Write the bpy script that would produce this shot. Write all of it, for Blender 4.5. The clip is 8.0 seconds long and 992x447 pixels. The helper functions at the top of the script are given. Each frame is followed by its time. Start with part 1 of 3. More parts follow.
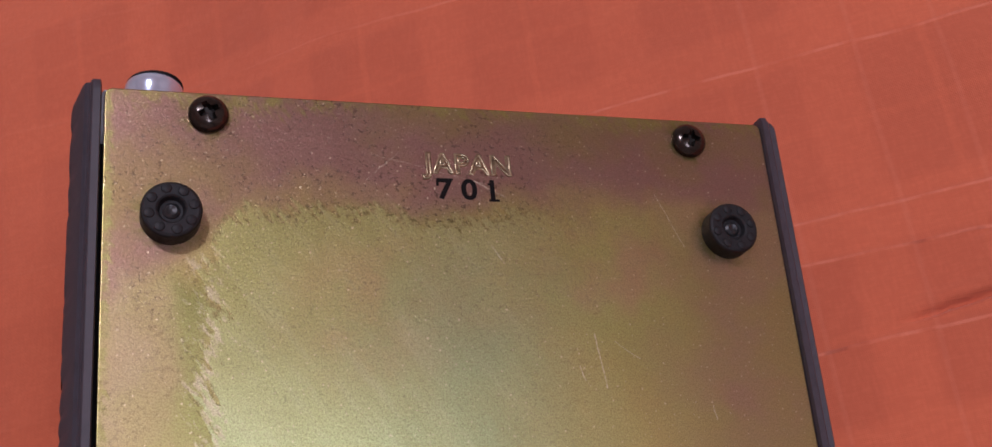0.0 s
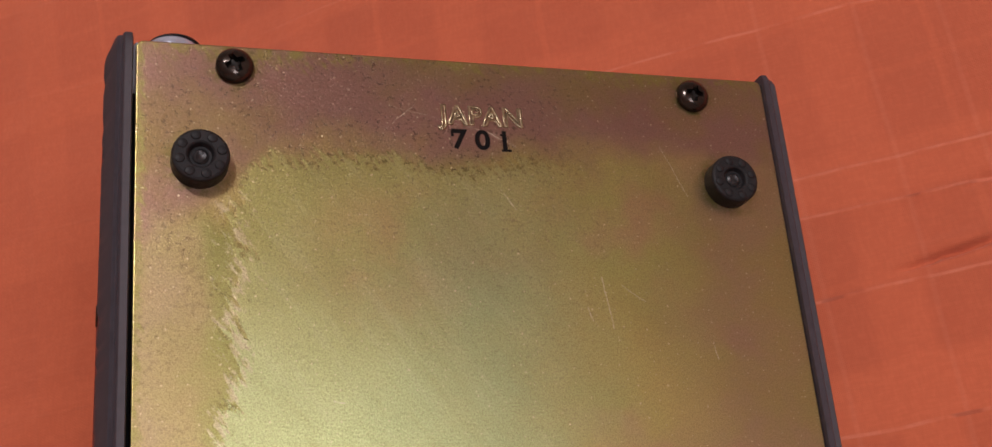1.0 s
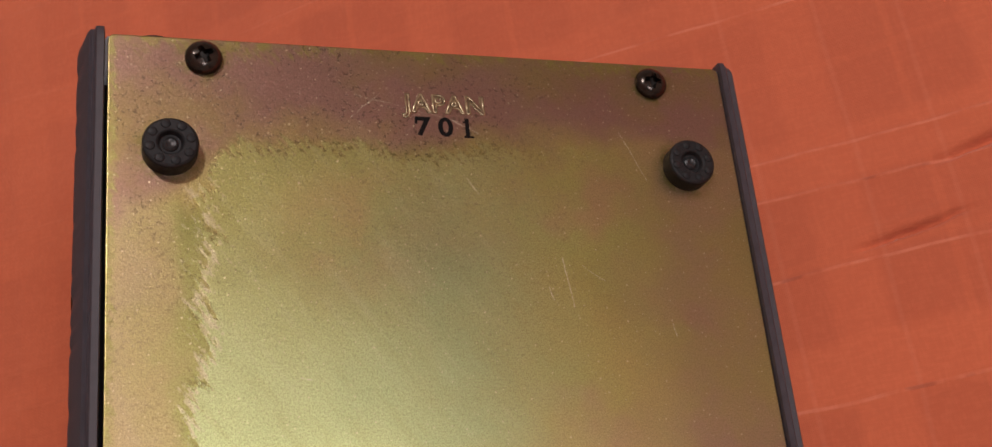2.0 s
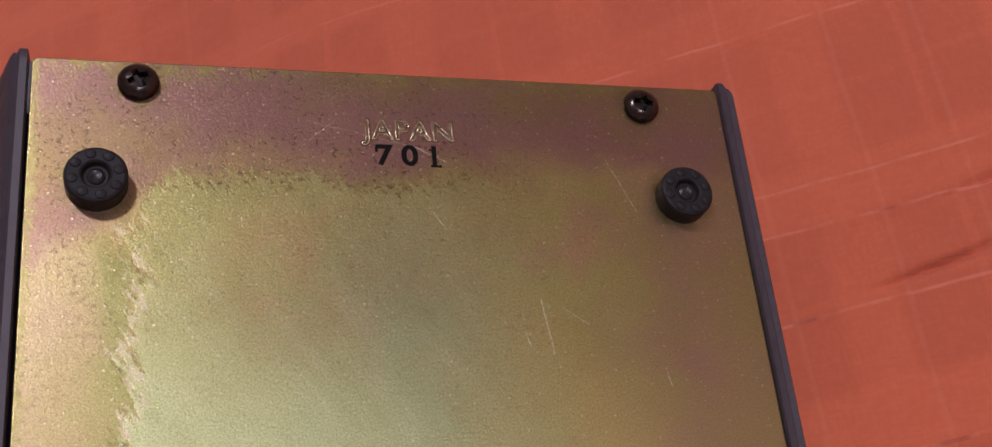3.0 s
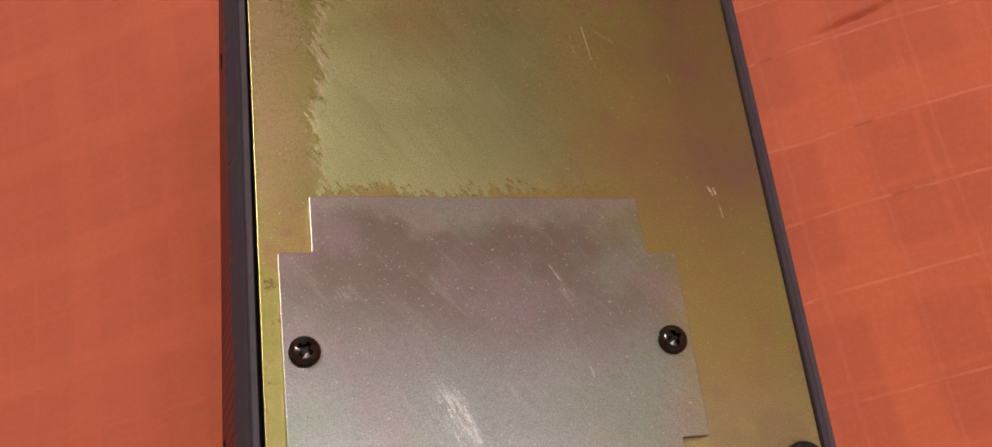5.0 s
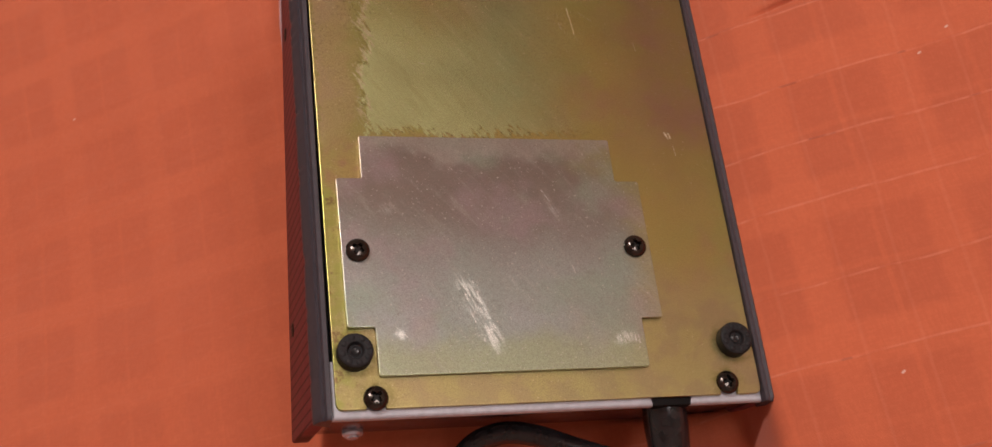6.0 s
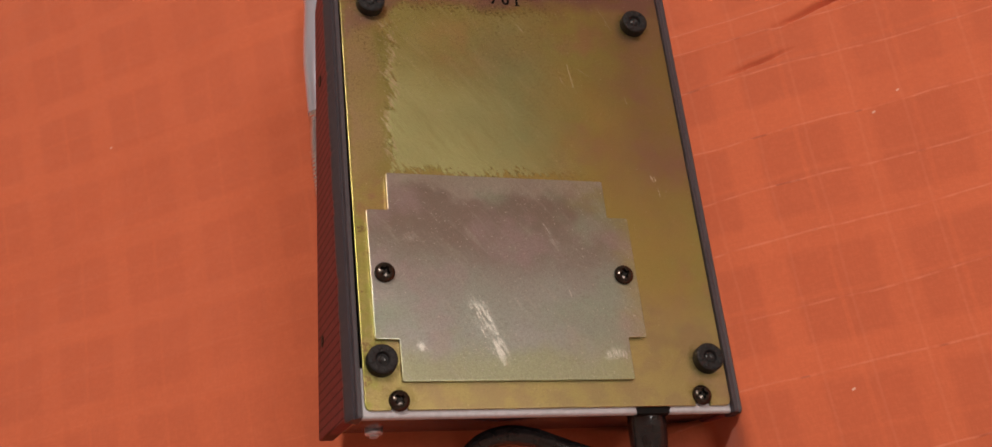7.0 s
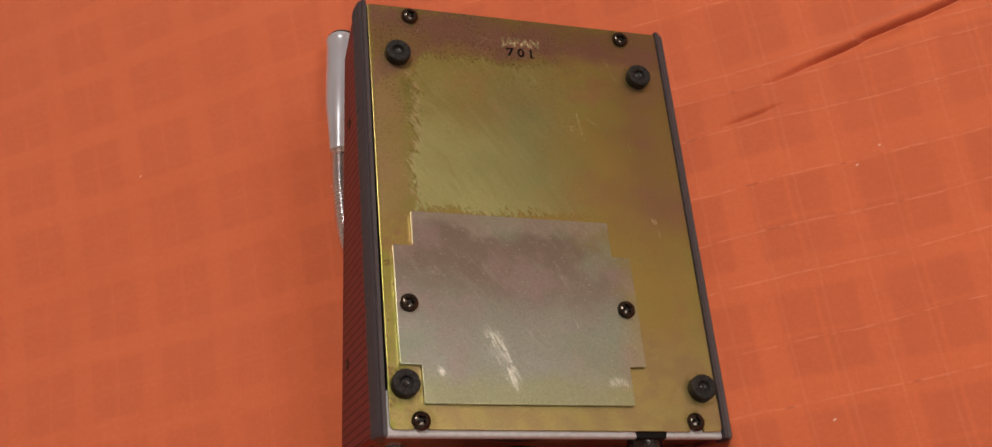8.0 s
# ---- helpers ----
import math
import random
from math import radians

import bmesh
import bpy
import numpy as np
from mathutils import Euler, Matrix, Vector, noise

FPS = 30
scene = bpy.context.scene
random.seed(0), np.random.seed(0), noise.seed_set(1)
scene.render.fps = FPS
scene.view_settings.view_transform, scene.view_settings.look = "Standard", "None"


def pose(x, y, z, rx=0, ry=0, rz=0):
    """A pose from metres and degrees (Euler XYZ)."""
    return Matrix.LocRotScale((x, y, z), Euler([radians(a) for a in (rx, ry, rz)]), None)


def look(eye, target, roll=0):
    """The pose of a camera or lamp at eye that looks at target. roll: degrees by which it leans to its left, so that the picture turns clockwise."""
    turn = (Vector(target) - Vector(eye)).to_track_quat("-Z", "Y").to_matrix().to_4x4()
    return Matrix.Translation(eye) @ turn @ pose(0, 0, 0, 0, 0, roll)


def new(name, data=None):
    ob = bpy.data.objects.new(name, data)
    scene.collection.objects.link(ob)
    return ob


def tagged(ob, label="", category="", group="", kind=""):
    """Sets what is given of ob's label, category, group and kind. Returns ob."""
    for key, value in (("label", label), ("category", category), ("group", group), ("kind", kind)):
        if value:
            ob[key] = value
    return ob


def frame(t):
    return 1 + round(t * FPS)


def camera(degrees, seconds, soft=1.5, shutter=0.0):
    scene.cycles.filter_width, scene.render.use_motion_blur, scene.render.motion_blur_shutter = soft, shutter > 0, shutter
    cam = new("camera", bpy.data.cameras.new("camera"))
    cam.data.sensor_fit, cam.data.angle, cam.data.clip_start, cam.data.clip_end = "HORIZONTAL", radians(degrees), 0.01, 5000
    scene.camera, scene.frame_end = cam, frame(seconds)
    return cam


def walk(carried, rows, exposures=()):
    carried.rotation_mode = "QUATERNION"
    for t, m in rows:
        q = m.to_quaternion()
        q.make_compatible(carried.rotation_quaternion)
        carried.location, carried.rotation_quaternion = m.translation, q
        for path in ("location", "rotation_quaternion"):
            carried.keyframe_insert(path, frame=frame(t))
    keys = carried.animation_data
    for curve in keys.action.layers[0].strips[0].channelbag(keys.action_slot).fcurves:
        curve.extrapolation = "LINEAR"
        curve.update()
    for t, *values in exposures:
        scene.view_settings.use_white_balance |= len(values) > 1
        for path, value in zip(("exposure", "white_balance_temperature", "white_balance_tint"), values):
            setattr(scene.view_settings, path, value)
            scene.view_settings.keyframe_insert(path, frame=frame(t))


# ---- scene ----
cam = camera(43.65, 8.0, soft=1.5)
# the unit lies tilted on the bedspread: DEVICE turns its own axes into the world's
DEVICE = Matrix(((0.860001, 0.075697, 0.504646, 0.0), (0.0, 0.988936, -0.14834, 0.0), (-0.510292, 0.127573, 0.850487, -0.002807), (0, 0, 0, 1)))
PATH = [
    (0, (-0.0616, -0.0226, 0.2569), (0.5349, 0.7070, -1.499), 37.38),
    (0.5, (-0.0637, -0.0267, 0.2575), (0.5351, 0.7085, -1.499), 37.28),
    (1, (-0.0664, -0.0325, 0.2634), (0.5255, 0.6711, -1.498), 38.24),
    (1.5, (-0.0694, -0.0421, 0.2672), (0.5596, 0.6800, -1.490), 38.60),
    (2, (-0.0622, -0.0412, 0.2698), (0.5316, 0.6811, -1.479), 36.87),
    (2.2, (-0.0530, -0.0325, 0.2601), (0.5482, 0.7244, -1.476), 35.85),
    (3.3, (-0.0433, -0.0393, 0.2490), (0.4811, 0.7782, -1.482), 30.01),
    (3.5, (-0.0473, -0.0415, 0.2517), (0.4957, 0.7809, -1.488), 30.80),
    (4, (-0.0589, -0.0604, 0.2676), (0.4786, 0.7255, -1.479), 31.73),
    (4.3, (-0.0649, -0.0979, 0.2811), (0.4213, 0.7478, -1.460), 26.98),
    (4.5, (-0.0692, -0.1138, 0.2896), (0.4077, 0.7295, -1.449), 26.73),
    (4.7, (-0.0738, -0.1219, 0.2944), (0.4267, 0.7121, -1.445), 27.64),
    (5.8, (-0.1055, -0.1837, 0.3716), (0.4136, 0.6366, -1.353), 28.62),
    (6, (-0.1073, -0.1889, 0.3797), (0.4134, 0.6227, -1.355), 29.02),
    (6.5, (-0.1174, -0.2057, 0.3966), (0.4336, 0.6324, -1.322), 30.14),
    (7, (-0.1337, -0.2100, 0.4236), (0.4328, 0.6411, -1.282), 31.28),
    (7.5, (-0.1527, -0.2168, 0.4437), (0.4385, 0.6529, -1.243), 32.55),
    (8, (-0.1572, -0.2207, 0.4540), (0.4384, 0.6599, -1.222), 33.08),
]
walk(cam, [(t, DEVICE @ look(eye, target, roll)) for t, eye, target, roll in PATH],
     exposures=[(0, -0.34, 5300, 25), (0.7, -0.32, 5500, 22), (1.3, -0.31, 6200, 15), (2.2, -0.35, 5950, 16), (3.3, -0.46, 5300, 27), (4.0, -0.49, 5450, 25),
                (4.6, -0.29, 5850, 19), (5.8, -0.11, 6250, 16), (6.5, -0.10, 6350, 15), (7.0, -0.10, 6550, 11), (7.5, -0.09, 6850, 8), (8, -0.06, 6650, 5)])

# ---- light ----
world = bpy.data.worlds.new("room_air")
world.use_nodes = True
scene.world = world
world.node_tree.nodes["Background"].inputs[0].default_value = (1.0, 0.93, 0.85, 1)
world.node_tree.nodes["Background"].inputs[1].default_value = 0.35


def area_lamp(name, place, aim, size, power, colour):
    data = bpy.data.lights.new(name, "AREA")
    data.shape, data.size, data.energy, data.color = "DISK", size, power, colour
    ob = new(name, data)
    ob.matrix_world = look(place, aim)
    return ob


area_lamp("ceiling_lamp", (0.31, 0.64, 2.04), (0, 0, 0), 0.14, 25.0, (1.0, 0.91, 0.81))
# unseen soft source, added to give the steel plate its broad sheen
area_lamp("soft_fill_lamp", (1.39, -0.56, 2.04), (0, 0, 0), 0.75, 21.5, (1.0, 0.95, 0.90))


# ---- materials ----
class Nodes:
    """A short way to write a node material."""

    def __init__(self, name):
        self.mat = bpy.data.materials.new(name)
        self.mat.use_nodes = True
        self.tree = self.mat.node_tree
        self.bsdf = self.tree.nodes["Principled BSDF"]
        self.pos = self.tree.nodes.new("ShaderNodeTexCoord").outputs["Object"]

    def add(self, kind):
        return self.tree.nodes.new("ShaderNode" + kind)

    def put(self, socket, value):
        if isinstance(value, bpy.types.NodeSocket):
            self.tree.links.new(value, socket)
        elif value is not None:
            socket.default_value = value

    def math(self, op, a, b=None, c=None, clamp=False):
        n = self.add("Math")
        n.operation, n.use_clamp = op, clamp
        for s, v in zip(n.inputs, (a, b, c)):
            self.put(s, v)
        return n.outputs[0]

    def vec(self, op, a, b=None, scale=None):
        n = self.add("VectorMath")
        n.operation = op
        self.put(n.inputs[0], a)
        if b is not None:
            self.put(n.inputs[1], b)
        if scale is not None:
            self.put(n.inputs["Scale"], scale)
        return n.outputs["Value"] if op in ("LENGTH", "DOT_PRODUCT") else n.outputs[0]

    def noise(self, scale, detail=4, rough=0.55, pos=None):
        n = self.add("TexNoise")
        self.put(n.inputs["Vector"], pos or self.pos)
        n.inputs["Scale"].default_value, n.inputs["Detail"].default_value, n.inputs["Roughness"].default_value = scale, detail, rough
        return n.outputs["Fac"]

    def ramp(self, value, lo, hi, to_lo=0.0, to_hi=1.0, smooth=True):
        n = self.add("MapRange")
        n.interpolation_type = "SMOOTHSTEP" if smooth else "LINEAR"
        self.put(n.inputs[0], value)
        for i, v in zip((1, 2, 3, 4), (lo, hi, to_lo, to_hi)):
            self.put(n.inputs[i], v)
        return n.outputs[0]

    def mix(self, fac, a, b, blend="MIX"):
        n = self.add("Mix")
        n.data_type, n.blend_type = "RGBA", blend
        self.put(n.inputs[0], fac)
        for s, v in ((n.inputs[6], a), (n.inputs[7], b)):
            self.put(s, (*v, 1) if isinstance(v, tuple) and len(v) == 3 else v)
        return n.outputs[2]

    def xyz(self, pos=None):
        n = self.add("SeparateXYZ")
        self.put(n.inputs[0], pos or self.pos)
        return n.outputs

    def line(self, pos, a, b, width):
        """1 on the stroke from a to b, 0 away from it."""
        d = Vector((b[0] - a[0], b[1] - a[1], 0))
        rel = self.vec("SUBTRACT", self.vec("MULTIPLY", pos, (1, 1, 0)), (a[0], a[1], 0))
        t = self.math("MULTIPLY", self.vec("DOT_PRODUCT", rel, tuple(d)), 1 / d.length_squared, clamp=True)
        n = self.add("VectorMath")
        n.operation = "SCALE"
        n.inputs[0].default_value = d
        self.put(n.inputs["Scale"], t)
        gap = self.vec("LENGTH", self.vec("SUBTRACT", rel, n.outputs[0]))
        return self.ramp(gap, width, width * 0.2)

    def most(self, values):
        out = values[0]
        for v in values[1:]:
            out = self.math("MAXIMUM", out, v)
        return out

    def finish(self, colour, rough, metal=0.0, bump=None, strength=0.3, distance=0.0002, **more):
        b = self.bsdf
        self.put(b.inputs["Base Color"], (*colour, 1) if isinstance(colour, tuple) else colour)
        self.put(b.inputs["Roughness"], rough)
        self.put(b.inputs["Metallic"], metal)
        for k, v in more.items():
            self.put(b.inputs[k.replace("_", " ")], v)
        if bump is not None:
            n = self.add("Bump")
            n.inputs["Strength"].default_value, n.inputs["Distance"].default_value = strength, distance
            self.put(n.inputs["Height"], bump)
            self.tree.links.new(n.outputs[0], b.inputs["Normal"])
        return self.mat


def cloth_material():
    m = Nodes("orange_cotton")
    x, y, _ = m.xyz()
    warp = m.noise(9, 3)
    yy = m.math("ADD", y, m.ramp(warp, 0.3, 0.7, -0.0016, 0.0016, False))
    xx = m.math("ADD", x, m.ramp(m.noise(7, 3), 0.3, 0.7, -0.0012, 0.0012, False))
    xx = m.math("SUBTRACT", xx, m.math("MULTIPLY", y, m.math("MULTIPLY_ADD", x, 0.63, -0.029)))

    def checks(count, amount, thin):
        """Dark squares between wide pale bands, each square parted by a thin pale line."""
        p = m.math("PINGPONG", m.math("ADD", count, 100), 0.5)
        wide = m.ramp(p, 0.180, 0.100)
        return m.math("MAXIMUM", m.math("MULTIPLY", wide, amount), m.math("MULTIPLY", m.ramp(p, 0.470, 0.490), thin))
    # the cloth is drawn a little wider on one side
    across = m.math("MULTIPLY_ADD", m.math("MULTIPLY", xx, xx), XQ[0], m.math("MULTIPLY_ADD", xx, XQ[1], XQ[2]))
    along = m.math("DIVIDE", m.math("SUBTRACT", yy, m.math("MULTIPLY_ADD", x, 0.012, 0.007)), m.math("MULTIPLY_ADD", x, 0.024, 0.0484))
    bx, by = checks(across, 0.85, 0.60), checks(along, 1.0, 0.40)
    both = m.math("SUBTRACT", m.math("ADD", bx, by), m.math("MULTIPLY", m.math("MULTIPLY", bx, by), 0.65))
    uneven = m.ramp(m.noise(14, 3), 0.3, 0.7, 0.45, 1.0)
    plaid = m.math("MULTIPLY", both, uneven)
    faded = m.mix(m.ramp(x, -0.02, -0.10), (0.522, 0.1115, 0.043), (0.560, 0.121, 0.0465))
    colour = m.mix(plaid, faded, (0.620, 0.138, 0.053))
    blot = m.noise(30, 5, 0.6)
    colour = m.mix(m.ramp(blot, 0.35, 0.7, 0, 0.3), colour, (0.595, 0.126, 0.047))
    seams = m.most([m.ramp(m.math("ABSOLUTE", m.math("SUBTRACT", yy, s)), 0.00055, 0.0002) for s in SEAMS])
    threads = m.most([m.ramp(m.math("ABSOLUTE", m.math("SUBTRACT", xx, s)), 0.0008, 0.0002) for s in THREADS])
    broken = m.ramp(m.noise(130, 3), 0.30, 0.62)
    here = m.ramp(x, -0.06, 0.08, 0.06, 0.36)
    colour = m.mix(m.math("MULTIPLY", seams, m.math("MULTIPLY", broken, here)), colour, (0.80, 0.29, 0.18))
    colour = m.mix(m.math("MULTIPLY", threads, m.ramp(x, 0.02, 0.10, 0.02, 0.09)), colour, (0.80, 0.29, 0.18))
    dashes = m.math("MULTIPLY", seams, m.ramp(m.noise(75, 2), 0.60, 0.66))
    colour = m.mix(m.math("MULTIPLY", dashes, m.math("MULTIPLY", here, 1.1)), colour, (0.22, 0.035, 0.018))
    specks = m.most([m.line(m.pos, p, (p[0] + 0.0006, p[1] + 0.0003), 0.0006) for p in ((0.1561, -0.0012), (0.1170, -0.1061), (0.1672, 0.0057), (-0.0700, 0.0648), (-0.1690, 0.1025))])
    colour = m.mix(m.math("MULTIPLY", specks, 0.55), colour, (0.85, 0.72, 0.62))
    weave_a, weave_b = m.add("TexWave"), m.add("TexWave")
    weave_a.bands_direction, weave_b.bands_direction = "X", "Y"
    for n in (weave_a, weave_b):
        n.inputs["Scale"].default_value, n.inputs["Distortion"].default_value, n.inputs["Detail"].default_value = 800, 1.2, 2
        m.put(n.inputs["Vector"], m.pos)
    weave = m.math("ADD", weave_a.outputs["Fac"], weave_b.outputs["Fac"])
    slub = m.math("ADD", m.noise(1500, 2, 0.5, m.vec("MULTIPLY", m.pos, (0.22, 1, 1))), m.noise(1500, 2, 0.5, m.vec("MULTIPLY", m.pos, (1, 0.22, 1))))
    colour = m.mix(m.ramp(slub, 0.80, 1.25, 0.0, 0.13, False), colour, (0.40, 0.072, 0.028))
    colour = m.mix(m.ramp(slub, 1.05, 0.70, 0.0, 0.08, False), colour, (0.80, 0.22, 0.11))
    height = m.math("ADD", m.math("MULTIPLY", weave, 0.22), m.math("ADD", m.math("MULTIPLY", seams, m.math("MULTIPLY", here, 2.4)), m.math("MULTIPLY", blot, 0.8)))
    return m.finish(colour, 0.85, 0, height, 0.35, 0.0004, Sheen_Weight=0.25)


GRIME = ((-0.0516, 0.0587, 0.0050), (0.0512, 0.0583, 0.0050), (-0.0562, -0.0786, 0.0050), (0.0565, -0.0784, 0.0050), (-0.0454, 0.0780, 0.0034), (0.0463, 0.0776, 0.0034),
         (-0.0511, -0.0912, 0.0034), (0.0525, -0.0908, 0.0034))
XQ = (-10.790, 25.978, 1.3645)
SEAMS = (0.245, 0.203, 0.182, 0.149, 0.1045, 0.0618, 0.0515, 0.0313, 0.0020, -0.0208, -0.0430, -0.0715, -0.0975, -0.131, -0.152)
THREADS = (-0.232, -0.201, -0.176, -0.149, -0.118, -0.094, -0.071, 0.092, 0.1135, 0.131, 0.1505, 0.168, 0.196, 0.214)
SCRATCHES = (((0.0217, 0.0385), (0.0231, 0.0285), 0.00015), ((0.0183, 0.0325), (0.0191, 0.0300), 0.00014), ((0.0255, 0.0370), (0.0300, 0.0338), 0.00008), ((0.0035, 0.0556), (0.0062, 0.0515), 0.00014),
             ((0.0375, 0.0662), (0.0421, 0.0555), 0.00009), ((-0.017, 0.072), (0.004, 0.067), 0.00006), ((0.002, 0.0675), (0.0075, 0.0645), 0.00009),
             ((-0.018, 0.067), (-0.012, 0.0725), 0.00006), ((0.0478, -0.0078), (0.0487, -0.0100), 0.00042), ((0.0492, -0.0080), (0.0496, -0.0096), 0.00030), ((0.0500, -0.0125), (0.0502, -0.0160), 0.00016),
             ((0.0430, 0.0250), (0.0434, 0.0225), 0.00014), ((-0.0295, 0.0158), (-0.0275, 0.0153), 0.00022))
COVER_SCRATCHES = (((-0.0240, -0.0595), (-0.0205, -0.0665), 0.00024), ((-0.0185, -0.073), (-0.0170, -0.078), 0.00028), ((0.0035, -0.029), (0.0070, -0.0365), 0.00016),
                   ((0.009, -0.052), (0.0105, -0.056), 0.00022), ((-0.045, -0.071), (-0.041, -0.075), 0.00022))


def plate_material():
    m = Nodes("yellow_passivated_steel")
    x, y, _ = m.xyz()
    slant = m.add("VectorRotate")
    slant.rotation_type = "Z_AXIS"
    slant.inputs["Angle"].default_value = radians(55)
    m.put(slant.inputs["Vector"], m.pos)
    fingers = m.noise(900, 3, 0.6, m.vec("MULTIPLY", slant.outputs[0], (0.16, 1, 1)))
    ragged = m.math("ADD", m.ramp(m.noise(520, 6, 0.75), 0.25, 0.75, -0.0022, 0.0022, False), m.ramp(fingers, 0.3, 0.7, -0.0024, 0.0024, False))
    slow = m.ramp(m.noise(70, 4), 0.3, 0.7, -0.004, 0.004, False)
    sx, sy = m.math("ADD", x, slow), m.math("ADD", y, slow)
    edge_x = m.math("ADD", x, m.math("ADD", ragged, m.math("MULTIPLY", slow, 0.55)))
    edge_y = m.math("ADD", y, m.math("ADD", ragged, m.math("MULTIPLY", slow, 0.5)))
    # rubbed patch with a ragged rim
    lean = m.math("MULTIPLY", m.math("SUBTRACT", m.math("MAXIMUM", y, 0.008), 0.030), 0.094)
    left = m.ramp(m.math("SUBTRACT", edge_x, lean), -0.0468, -0.0456)
    top = m.ramp(edge_y, 0.0625, 0.0585)
    foot = m.ramp(edge_y, -0.0105, -0.0080)
    diag = m.ramp(m.math("SUBTRACT", edge_y, m.math("MULTIPLY", x, 0.9)), 0.0985, 0.0955)
    patch = m.math("MULTIPLY", m.math("MULTIPLY", left, top), m.math("MULTIPLY", foot, diag))
    fade = m.ramp(sx, 0.034, -0.006)
    rim = m.ramp(m.math("ABSOLUTE", m.math("SUBTRACT", patch, 0.5)), 0.48, 0.1)
    rim = m.math("MULTIPLY", rim, m.math("MULTIPLY", fade, m.ramp(m.noise(800, 3), 0.42, 0.56)))
    patch = m.math("MULTIPLY", patch, fade)
    gold = m.mix(m.ramp(m.noise(26, 4), 0.35, 0.68), (0.515, 0.410, 0.134), (0.450, 0.428, 0.130))
    gold = m.mix(m.ramp(m.noise(45, 3), 0.5, 0.72), gold, (0.50, 0.345, 0.165))
    side = m.math("MULTIPLY", m.ramp(sx, 0.022, 0.052), m.ramp(sy, -0.040, 0.000, 0.10, 0.62))
    violet = m.math("MAXIMUM", m.ramp(sy, 0.057, 0.069), side)
    corner = m.math("MULTIPLY", m.ramp(m.math("SUBTRACT", sy, m.math("MULTIPLY", sx, 0.85)), 0.0905, 0.0985), m.ramp(sx, -0.026, -0.038, 0, 0.95))
    violet = m.math("MAXIMUM", violet, corner)
    gold = m.mix(m.ramp(sy, -0.045, -0.070, 0, 0.75), gold, m.mix(m.ramp(m.noise(120, 4), 0.4, 0.62), (0.50, 0.415, 0.185), (0.43, 0.335, 0.185)))
    mauve = m.mix(m.ramp(m.noise(55, 4), 0.4, 0.65), (0.335, 0.172, 0.172), (0.325, 0.218, 0.112))
    colour = m.mix(m.math("MULTIPLY", violet, 0.85), gold, mauve)
    olive = m.math("MULTIPLY", m.ramp(sx, -0.0415, -0.0470), m.math("MULTIPLY", m.ramp(sy, 0.054, 0.044), m.ramp(sy, -0.020, -0.004)))
    olive = m.math("MULTIPLY", olive, m.ramp(sx, -0.0630, -0.0585))
    strip = m.mix(m.ramp(sx, -0.0560, -0.0485), (0.52, 0.43, 0.205), (0.40, 0.42, 0.135))
    strip = m.mix(m.math("MULTIPLY", m.ramp(sy, 0.037, 0.045), m.ramp(sx, -0.0530, -0.0480)), strip, (0.29, 0.32, 0.09))
    colour = m.mix(m.math("MULTIPLY", olive, 0.8), colour, strip)
    blush = m.math("MULTIPLY", m.ramp(sx, -0.0560, -0.0610), m.math("MULTIPLY", m.ramp(sy, 0.052, 0.036), m.ramp(sy, -0.016, -0.004)))
    colour = m.mix(m.math("MULTIPLY", blush, 0.36), colour, (0.55, 0.39, 0.30))
    tip = m.ramp(m.vec("LENGTH", m.vec("MULTIPLY", m.vec("SUBTRACT", m.pos, (-0.0545, -0.022, 0)), (1, 0.8, 0))), 0.011, 0.003)
    colour = m.mix(m.math("MULTIPLY", tip, m.ramp(m.noise(160, 4), 0.35, 0.6, 0.2, 0.8)), colour, (0.42, 0.22, 0.16))
    pale = m.mix(m.ramp(sy, 0.052, 0.012), (0.490, 0.480, 0.168), (0.625, 0.705, 0.335))
    pale = m.mix(m.ramp(sx, -0.018, 0.022), pale, (0.530, 0.450, 0.190))
    warm = m.ramp(m.vec("LENGTH", m.vec("MULTIPLY", m.vec("SUBTRACT", m.pos, (-0.014, 0.042, 0)), (0.8, 1.1, 0))), 0.022, 0.006)
    pale = m.mix(m.math("MULTIPLY", warm, m.ramp(m.noise(90, 4), 0.35, 0.62, 0.15, 0.75)), pale, (0.60, 0.44, 0.20))
    haze = m.vec("LENGTH", m.vec("MULTIPLY", m.vec("SUBTRACT", m.pos, (0.008, 0.024, 0)), (1, 0.75, 0)))
    pale = m.mix(m.ramp(m.math("ADD", haze, slow), 0.038, 0.006, 0, 0.75), pale, (0.405, 0.510, 0.255))
    brushed = m.noise(330, 4, 0.7, m.vec("MULTIPLY", slant.outputs[0], (0.14, 1, 1)))
    pale = m.mix(m.ramp(brushed, 0.50, 0.70, 0, 0.22), pale, (0.71, 0.74, 0.42))
    pale = m.mix(m.ramp(brushed, 0.48, 0.30, 0, 0.20), pale, (0.36, 0.33, 0.12))
    colour = m.mix(m.math("MULTIPLY", patch, 0.9), colour, pale)
    # greenish yellow rim along the far and the left edge
    rim_far = m.math("MULTIPLY", m.ramp(edge_y, 0.0790, 0.0822), m.ramp(m.noise(240, 4, 0.7), 0.40, 0.60, 0.2, 0.9))
    colour = m.mix(rim_far, colour, (0.36, 0.32, 0.095))
    rim_left = m.math("MULTIPLY", m.ramp(m.math("ADD", x, m.math("MULTIPLY", ragged, 0.3)), -0.0606, -0.0617), m.ramp(m.noise(500, 4, 0.7), 0.38, 0.58, 0.3, 0.9))
    colour = m.mix(rim_left, colour, (0.40, 0.37, 0.12))
